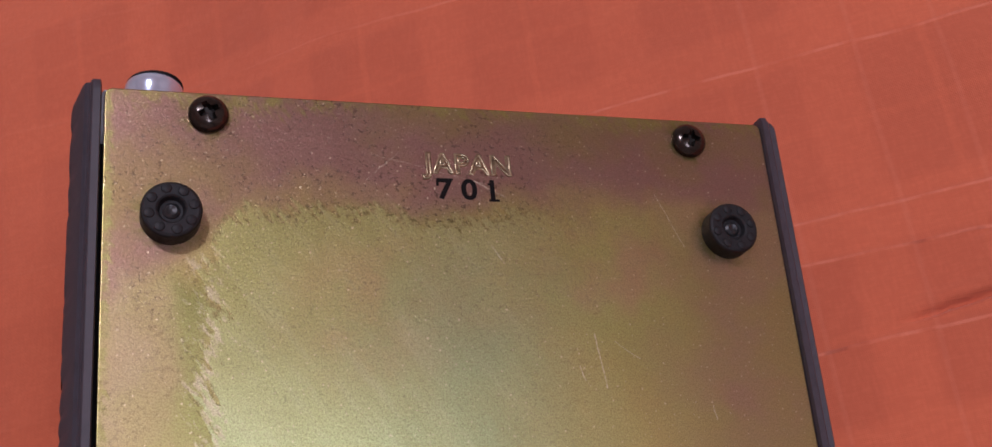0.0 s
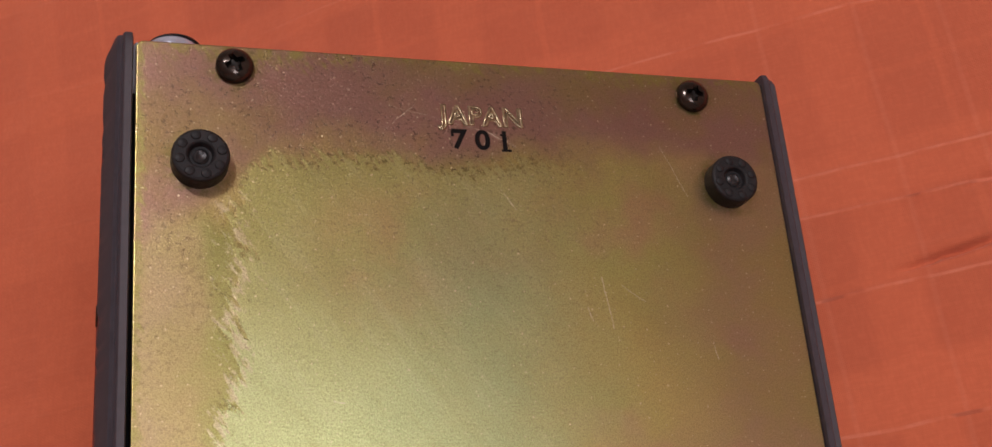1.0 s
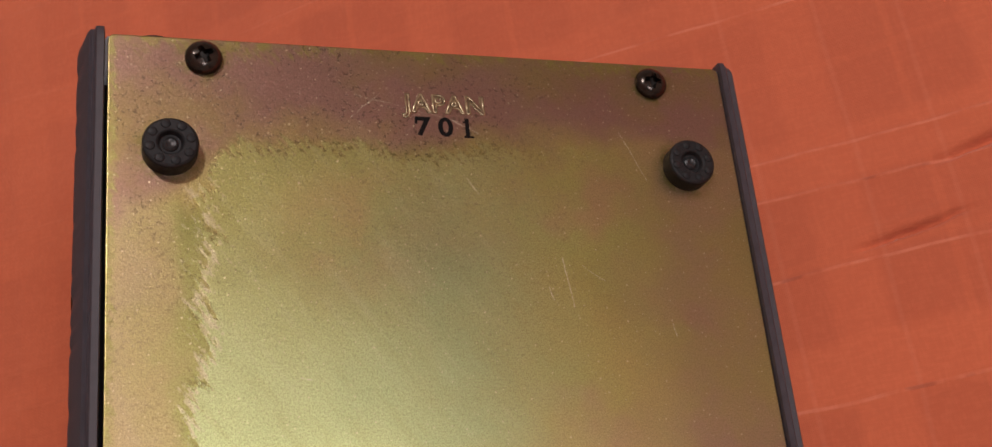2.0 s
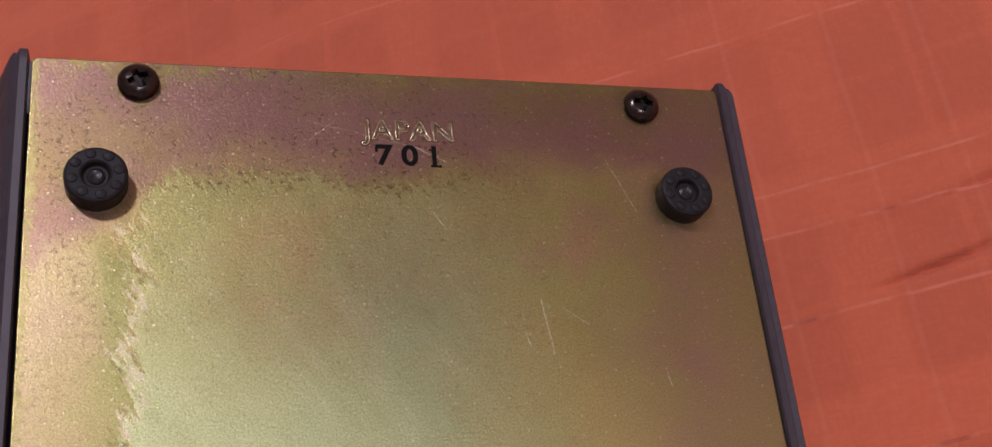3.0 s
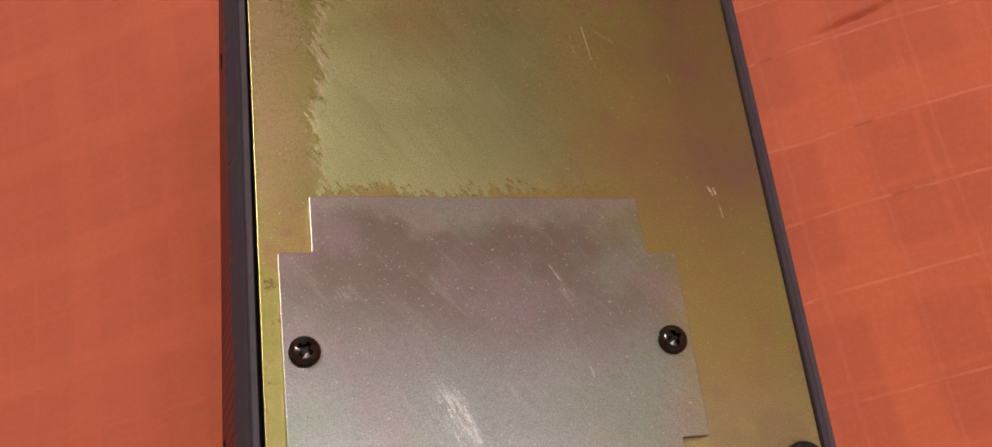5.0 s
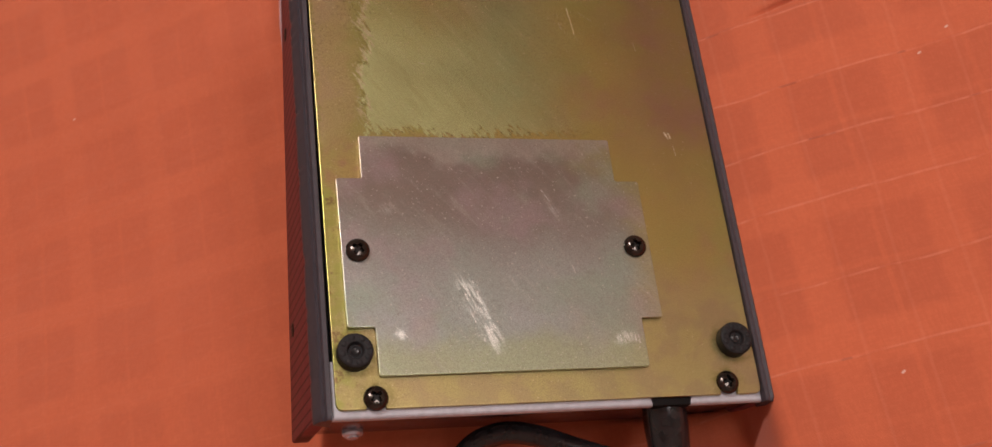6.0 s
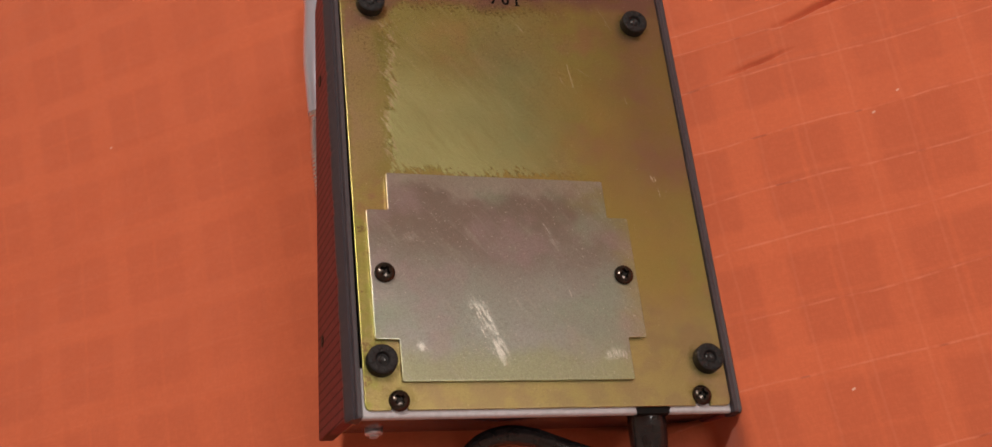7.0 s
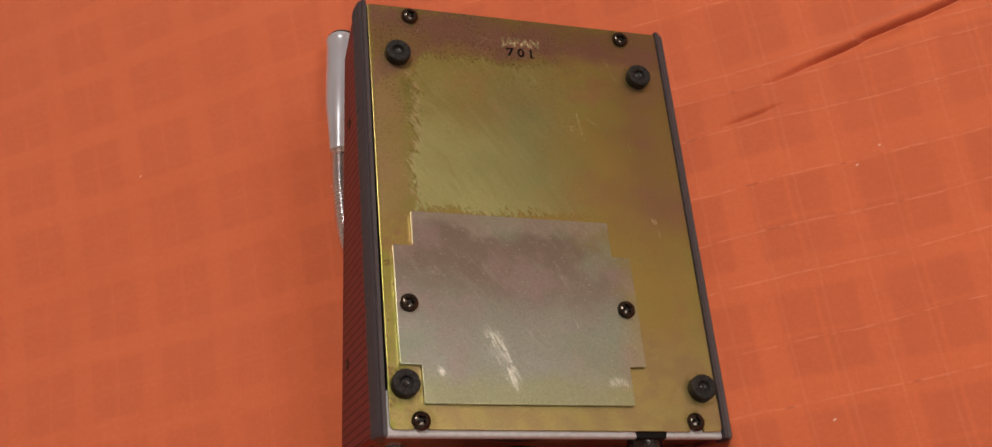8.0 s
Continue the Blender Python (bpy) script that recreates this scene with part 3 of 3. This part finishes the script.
def slab(name, size, place, material, label):
    bm = bmesh.new()
    bmesh.ops.create_cube(bm, size=1)
    bmesh.ops.scale(bm, verts=bm.verts[:], vec=size)
    bmesh.ops.translate(bm, verts=bm.verts[:], vec=place)
    return tagged(link(name, bm, material, smooth=False), label, name.split("_")[0], kind="structure")


build_cloth()
slab("wall_north", (3.8, 0.1, 2.6), (0, 1.85, 0.9), WALLS, "plain cream painted wall of the room")
slab("wall_south", (3.8, 0.1, 2.6), (0, -1.85, 0.9), WALLS, "plain cream painted wall of the room")
slab("wall_east", (0.1, 3.6, 2.6), (1.85, 0, 0.9), WALLS, "plain cream painted wall of the room")
slab("wall_west", (0.1, 3.6, 2.6), (-1.85, 0, 0.9), WALLS, "plain cream painted wall of the room")
slab("ceiling", (3.6, 3.6, 0.1), (0, 0, 2.15), CEILING, "plain white painted ceiling of the room")

# ---- the unit, upside down ----
unit = new("tabletop_intercom")
unit.matrix_world = DEVICE
tagged(unit, "wedge-shaped electronic desk unit lying face down, gold steel bottom up", "electronic device")

Z = 0.060


def wedge(x0, x1, near_top, near_low, far_low, far_top, bevel, segs=3):
    """A body with a wedge-shaped side, between x0 and x1."""
    bm = bmesh.new()
    outline = (near_top, near_low, far_low, far_top)
    face = bm.faces.new([bm.verts.new((x0, y, z)) for y, z in outline])
    out = bmesh.ops.extrude_face_region(bm, geom=[face])
    for v in out["geom"]:
        if isinstance(v, bmesh.types.BMVert):
            v.co.x = x1
    bmesh.ops.recalc_face_normals(bm, faces=bm.faces[:])
    if bevel:
        bmesh.ops.bevel(bm, geom=bm.edges[:], offset=bevel, segments=segs, profile=0.5, affect="EDGES")
    return bm


# blackened so that the gaps beside the plate look shaded
part("chassis", wedge(-0.0634, 0.0634, (-0.0935, Z - 0.0022), (-0.0765, 0.0165), (0.066, 0.045), (0.0785, Z - 0.0022), 0.0008), BLACK, unit, "chassis body, coloured black for the shade in the gaps")
# end walls of painted steel, whose rolled rims show past the plate
near_rim = wedge(-0.0635, 0.0635, (-0.0962, Z - 0.0012), (-0.0880, 0.0150), (-0.0780, 0.0160), (-0.0830, Z - 0.0012), 0.0016, 4)
near_wall = part("rear_wall", near_rim, WALL_DARK, unit, "dark glossy painted steel rear wall")
for x0, x1 in ((-0.0632, 0.0290), (0.0402, 0.0632)):
    part("rear_rim", slab_of([(x0, -0.0965), (x1, -0.0965), (x1, -0.0900), (x0, -0.0900)], 0.0005, Z - 0.0030, Z - 0.0011, 0.0011, 5), GREY, unit, "pale grey rolled steel rim")
# end walls turn round the corners and show beside the plate
for y0, y1 in ((-0.0945, -0.0800), (0.0735, 0.0826)):
    part("corner_flange", slab_of([(-0.0629, y0), (-0.0618, y0), (-0.0618, y1), (-0.0629, y1)], 0.0004, Z - 0.0060, Z - 0.0012, 0.0003), GREY, unit, "pale grey steel corner flange")
part("front_wall", wedge(-0.0635, 0.0635, (0.0735, Z - 0.0012), (0.062, 0.0445), (0.0685, 0.0455), (0.0831, Z - 0.0012), 0.0010, 3), GREY, unit, "pale grey painted steel front wall")

SLOT = 0.0026
plate_outline = [(-0.0620, -0.0942), (-0.0511 - SLOT, -0.0942), (-0.0511 - SLOT, -0.0907), (-0.0511 + SLOT, -0.0907), (-0.0511 + SLOT, -0.0942),
                 (0.0525 - SLOT, -0.0944), (0.0525 - SLOT, -0.0903), (0.0525 + SLOT, -0.0903), (0.0525 + SLOT, -0.0944),
                 (0.0628, -0.0944), (0.0629, 0.0823), (-0.0626, 0.0824)]
plate_round = [0.0022, 0.0004, 0.0012, 0.0012, 0.0004, 0.0004, 0.0012, 0.0012, 0.0004, 0.0022, 0.0015, 0.0015]
plate = part("bottom_plate", slab_of(plate_outline, plate_round, Z - 0.0011, Z, 0.00025), PLATE, unit, "gold iridescent passivated steel plate with rubbed stain and scratches", sharp=8)

cover_outline = [(-0.0499, -0.0855), (0.0286, -0.0855), (0.0286, -0.0706), (0.0352, -0.0706), (0.0350, -0.0261), (0.0275, -0.0261), (0.0275, -0.0117),
                 (-0.0506, -0.0114), (-0.0506, -0.0254), (-0.0581, -0.0254), (-0.0577, -0.0713), (-0.0499, -0.0713)]
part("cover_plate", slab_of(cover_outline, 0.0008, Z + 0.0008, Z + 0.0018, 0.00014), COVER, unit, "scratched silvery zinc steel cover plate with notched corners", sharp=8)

def moulding(side):
    """The trim: an upright lip along the plate, a groove, then a sloping face with a chipped lower edge."""
    profile = ((0.0631, 0.0535), (0.0631, Z + 0.0004), (0.0633, Z + 0.0008), (0.0645, Z + 0.0008), (0.0649, Z + 0.0004), (0.0650, Z - 0.0004), (0.0653, Z - 0.0006),
               (0.0659, Z - 0.0004), (0.0664, Z - 0.0010), (0.0677, Z - 0.0032), (0.0680, Z - 0.0038), (0.0680, Z - 0.0047), (0.0662, Z - 0.0051))
    bm = bmesh.new()
    rings = []
    count = 150
    for k in range(count + 1):
        t = k / count
        ring = []
        for j, (x, z) in enumerate(profile):
            lip = j < 6 or j == 12
            if side > 0 and 7 <= j < 12:
                x += 0.0006
            y0, y1 = (-0.0968, 0.0838) if lip else (-0.0966, 0.0838 - 0.0044 * (1 - math.sqrt(1 - 0.98 * max(0.0, min(1, (x - 0.0650) / 0.0030)) ** 2)))
            if k == 0 or k == count:
                x, z = 0.0643 + (x - 0.0643) * 0.9, z - 0.0006 * (z > 0.055)
            chip = max(0.0, noise.noise((k * 0.83, side * 5.0, 2.5)) - 0.18) + max(0.0, noise.noise((k * 0.21, side * 7.0, 9.5)) - 0.25)
            if 9 <= j < 12 and 0 < k < count:
                x -= min(0.0005, 0.0007 * chip) + 0.00012 * max(0.0, noise.noise((k * 3.7, side * 2.0, 6.5)))
            ring.append(bm.verts.new((side * x, y0 + (y1 - y0) * t, z)))
        rings.append(ring)
    n = len(profile)
    for lo, hi in zip(rings, rings[1:]):
        for j in range(n):
            bm.faces.new((lo[j], lo[(j + 1) % n], hi[(j + 1) % n], hi[j]))
    bm.faces.new(rings[0])
    bm.faces.new(rings[-1])
    bmesh.ops.recalc_face_normals(bm, faces=bm.faces[:])
    return bm


# side trims with a groove, and the ribbed wedge-shaped cheeks under them
for side in (-1, 1):
    flare = 0.028 if side < 0 else 0.0
    body = wedge(side * 0.0636, side * 0.0676, (-0.0960, Z - 0.0044), (-0.0888, 0.0092), (0.0690, 0.0385), (0.0788, Z - 0.0044), 0.0008)
    for v in body.verts:
        if abs(v.co.x) > 0.0655:
            v.co.x += side * flare * (Z - 0.0044 - v.co.z)
    cheek = part("side_cheek", body, SIDE, unit, "dark reddish ribbed vinyl side cheek")
    part("edge_trim", moulding(side), TRIM, unit, "worn dark grey moulded plastic edge trim", sharp=28)
    if side < 0:
        for y, z, out in ((0.036, 0.0425, 0.0679), (-0.058, 0.0245, 0.0684)):
            # thin disc whose dark colour stands in for the shade of a hole
            hole = lathe([(0, 0.0002), (0.0013, 0.0002), (0.0019, 0.0004), (0.0023, 0.0)], 20)
            bmesh.ops.rotate(hole, verts=hole.verts[:], matrix=Matrix.Rotation(radians(-90), 3, "Y"))
            bmesh.ops.translate(hole, verts=hole.verts[:], vec=(-out, y, z))
            part("screw_hole", hole, RECESS_SHADE, cheek, "small dark screw hole")


def build_screw(x, y, z, turn):
    head = lathe([(0.0018, -0.0025), (0.0018, -0.0002), (0.0033, -0.0002), (0.0035, 0.0002), (0.0035, 0.0007), (0.0033, 0.0012), (0.0029, 0.0016), (0.0024, 0.0019), (0.0020, 0.00205)], 32)
    rim = [e for e in head.edges if e.is_boundary and e.verts[0].co.z > 0.002]
    cross = []
    a, b = 0.00046, 0.00185
    for k in range(4):
        c, s = math.cos(math.pi / 2 * k + turn), math.sin(math.pi / 2 * k + turn)
        for u, v in ((b, -a), (b, a), (a * 1.4, a * 1.4)):
            cross.append((u * c - v * s, u * s + v * c))
    top = [head.verts.new((u, v, 0.00235 - 85 * (u * u + v * v))) for u, v in cross]
    low = [head.verts.new((u * 0.6, v * 0.6, 0.0010)) for u, v in cross]
    n = len(top)
    lips = [head.edges.new((top[k], top[(k + 1) % n])) for k in range(n)]
    bmesh.ops.triangle_fill(head, edges=rim + lips, use_beauty=True)
    for k in range(n):
        head.faces.new((top[k], top[(k + 1) % n], low[(k + 1) % n], low[k]))
    inner = [f for f in head.faces if all(abs(v.co.z - 0.00235 + 85 * (v.co.x ** 2 + v.co.y ** 2)) < 1e-9 and v in top for v in f.verts)]
    bmesh.ops.delete(head, geom=inner, context="FACES_ONLY")
    bmesh.ops.recalc_face_normals(head, faces=head.faces[:])
    bmesh.ops.translate(head, verts=head.verts[:], vec=(x, y, z))
    ob = part("screw", head, SCREW, unit, "black domed cross-head screw")
    # floor of the cross, coloured dark as if shaded
    pit = bmesh.new()
    pit.faces.new([pit.verts.new((x + u * 0.62, y + v * 0.62, z + 0.00102)) for u, v in cross])
    part("cross_recess", pit, RECESS_SHADE, ob)


for i, (x, y, z) in enumerate(((-0.0454, 0.0780, Z), (0.0463, 0.0776, Z), (-0.0511, -0.0912, Z - 0.0005), (0.0525, -0.0908, Z - 0.0005), (-0.0534, -0.0485, Z + 0.0018), (0.0302, -0.0481, Z + 0.0018))):
    build_screw(x, y, z, 0.5 + 0.9 * i)


def build_foot(x, y, lean):
    R, Hh = 0.0050, 0.0038
    m = Matrix.Translation((x, y, Z)) @ Matrix.Rotation(lean[0], 4, "X") @ Matrix.Rotation(lean[1], 4, "Y")
    body = lathe([(R, -0.0003), (R, Hh - 0.0006), (R - 0.0002, Hh - 0.0002), (R - 0.0006, Hh), (0.0026, Hh), (0.0023, Hh - 0.0002), (0.0019, Hh - 0.0011), (0, Hh - 0.0012)], 40)
    for k in range(8):
        a = 2 * math.pi * (k + 0.3) / 8
        bump = bmesh.ops.create_uvsphere(body, u_segments=12, v_segments=6, radius=0.00092)["verts"]
        bmesh.ops.scale(body, verts=bump, vec=(1, 1, 0.35))
        bmesh.ops.translate(body, verts=bump, vec=(0.0037 * math.cos(a), 0.0037 * math.sin(a), Hh))
    bmesh.ops.transform(body, matrix=m, verts=body.verts[:])
    ob = part("rubber_foot", body, RUBBER, unit, "black round rubber foot with dimpled rim")
    pin = lathe([(0.0016, 0.0024), (0.0014, 0.0029), (0.0009, 0.0032), (0.0006, 0.0031), (0, 0.0029)], 16)
    bmesh.ops.transform(pin, matrix=m, verts=pin.verts[:])
    part("rivet", pin, RIVET, ob)


for x, y in ((-0.0516, 0.0587), (0.0512, 0.0583), (-0.0562, -0.0786), (0.0565, -0.0784)):
    build_foot(x, y, (0, 0))


def glyphs(text, size, x, y, setting):
    """A mesh of the text in the built-in font, centred on x and y of the plate."""
    cu = bpy.data.curves.new("lettering", "FONT")
    cu.body, cu.size, cu.align_x, cu.align_y = text, size, "CENTER", "CENTER"
    setting(cu)
    tmp = new("lettering", cu)
    me = bpy.data.meshes.new_from_object(tmp)
    bpy.data.objects.remove(tmp)
    me.transform(Matrix.Translation((x, y, Z)))
    return me


def engraved(cu):
    """Only the ridges thrown up along the strokes."""
    cu.space_character, cu.fill_mode, cu.bevel_depth, cu.bevel_resolution, cu.offset = 1.09, "NONE", 0.00026, 2, 0.00004


def inked(cu):
    cu.extrude, cu.offset = 0.00007, 0.00016


def on_plate(name, bm, material, label):
    me = bpy.data.meshes.new(name)
    bm.to_mesh(me)
    bm.free()
    me.materials.append(material)
    ob = new(name, me)
    ob.parent = plate
    return tagged(ob, label)


word = bmesh.new()
word.from_mesh(glyphs("JAPAN", 0.0054, 0.0011, 0.0705, engraved))
on_plate("stamped_letters", word, STAMP, "stamped word JAPAN in bare metal")
number = bmesh.new()
for digit, x, wide, serifs in (("7", -0.0038, 1.10, ((-0.00155, -0.00105, 0.00075, 0.0019),)), ("0", 0.0008, 1.10, ()),
                               ("1", 0.0052, 1.0, ((-0.00075, 0.00125, -0.0020, -0.00155), (-0.00085, 0.0, 0.00125, 0.0016)))):
    me = glyphs(digit, 0.0055, 0, 0.0655, inked)
    me.transform(Matrix.Diagonal((wide, 1, 1, 1)))
    me.transform(Matrix.Translation((x, 0, 0)))
    number.from_mesh(me)
    for x0, x1, y0, y1 in serifs:
        box = bmesh.ops.create_cube(number, size=1)["verts"]
        bmesh.ops.scale(number, verts=box, vec=(x1 - x0, y1 - y0, 0.00013))
        bmesh.ops.translate(number, verts=box, vec=(x + (x0 + x1) / 2, 0.0655 + (y0 + y1) / 2, Z))
on_plate("printed_number", number, INK, "black printed number 701")

# strain relief and mains cord
# solid black block in the rim's gap, in place of the shade there
notch = slab_of([(0.0288, -0.0966), (0.0404, -0.0966), (0.0404, -0.0940), (0.0288, -0.0940)], 0.0004, Z - 0.0045, Z - 0.0010, 0.0002)
part("notch_shade_block", notch, BLACK, near_wall)
relief_axis = [Vector((0.0345 + 0.0003 * k, -0.0890 - 0.0030 * k, 0.0532 - 0.0010 * k)) for k in range(8)]
relief = part("strain_relief", tube(relief_axis, [0.0058, 0.0060, 0.0064, 0.0066, 0.0065, 0.0063, 0.0060, 0.0054], 28), CORD, unit, "black moulded strain relief")
cord_pts = spline([(0.0367, -0.1040, 0.0478), (0.0358, -0.1115, 0.0460), (0.0290, -0.1110, 0.0450), (0.0100, -0.1040, 0.0430), (-0.0020, -0.0985, 0.0405), (-0.0110, -0.0965, 0.0375),
                   (-0.0190, -0.0985, 0.0330), (-0.0240, -0.1050, 0.0270), (-0.0300, -0.1200, 0.0180), (-0.0500, -0.1600, 0.0090), (-0.1000, -0.2500, 0.0080), (-0.1300, -0.4200, 0.0200)], 10)
part("mains_cord", tube(cord_pts, 0.0033, 18), CORD, unit, "glossy black vinyl mains cord")

# socket stud on the rear wall
stud = lathe([(0, 0.0042), (0.0016, 0.0042), (0.0018, 0.0036), (0.0028, 0.0034), (0.0032, 0.0028), (0.0032, 0.0), (0.0, 0.0)], 24, "y")
bmesh.ops.translate(stud, verts=stud.verts[:], vec=(-0.0528, -0.0885, 0.0255))
part("socket_stud", stud, SILVER, near_wall, "small silvery socket stud")

# gooseneck microphone folded under the unit (world metres turned into the unit's own)
def under(points):
    return [INVERSE @ Vector((x - 0.0008, y - 0.0013, z)) for x, y, z in points]


CAPSULE = ((0.1476, 0.0064), (0.1474, 0.0070), (0.1467, 0.0075), (0.1457, 0.0077), (0.1447, 0.0077), (0.1437, 0.0075), (0.1426, 0.0073), (0.1400, 0.0072),
           (0.1165, 0.0072), (0.1060, 0.0069), (0.0930, 0.0056), (0.0790, 0.0046))
head_axis = under([(-0.0561 - 0.00008 * (0.1476 - y) * 1000 * (1 if y > 0.12 else 1.02), y, 0.0003 - (0.0007 if y < 0.08 else 0)) for y, r in CAPSULE])
capsule = part("microphone_capsule", tube(head_axis, [r for y, r in CAPSULE], 40), SILVER, unit, "satin silver tapered microphone capsule", sharp=60)
part("capsule_band", tube(under(((-0.0561, 0.1477, 0.0003), (-0.0561, 0.1476, 0.0003), (-0.0561, 0.1472, 0.0003), (-0.0561, 0.1471, 0.0003))), [0.0068, 0.0074, 0.0075, 0.0070], 36), RUBBER, capsule, "thin dark band round the capsule end")
part("end_cap", tube(under(((-0.0561, 0.1472, 0.0003), (-0.0561, 0.1478, 0.0003), (-0.0561, 0.1483, 0.0003), (-0.0561, 0.1487, 0.0003), (-0.0561, 0.1490, 0.0003), (-0.0561, 0.1491, 0.0003))), [0.0068, 0.0066, 0.0058, 0.0043, 0.0026, 0.0006], 32), CHROME, capsule, "domed chrome end cap", sharp=60)
part("neck_collar", tube(under(((-0.0612, 0.0812, -0.0004), (-0.0615, 0.0790, -0.0004), (-0.0618, 0.0765, -0.0005), (-0.0619, 0.0760, -0.0005))), [0.0040, 0.0046, 0.0045, 0.0038], 24), CHROME, capsule)
neck_world = spline([(-0.0614, 0.0820, -0.0004), (-0.0624, 0.0700, -0.0007), (-0.0627, 0.0590, -0.0007), (-0.0622, 0.0410, -0.0002), (-0.0598, 0.0234, 0.0013), (-0.0510, 0.0085, 0.0050), (-0.0380, -0.0020, 0.0120), (-0.020, -0.004, 0.024)], 60)
neck = under(neck_world)
part("gooseneck", tube(neck, [(0.0034, 0.0037, 0.0038, 0.0036, 0.0026, 0.0021, 0.0025)[k % 7] for k in range(len(neck))], 16), CHROME, unit, "ribbed chrome gooseneck", sharp=80)
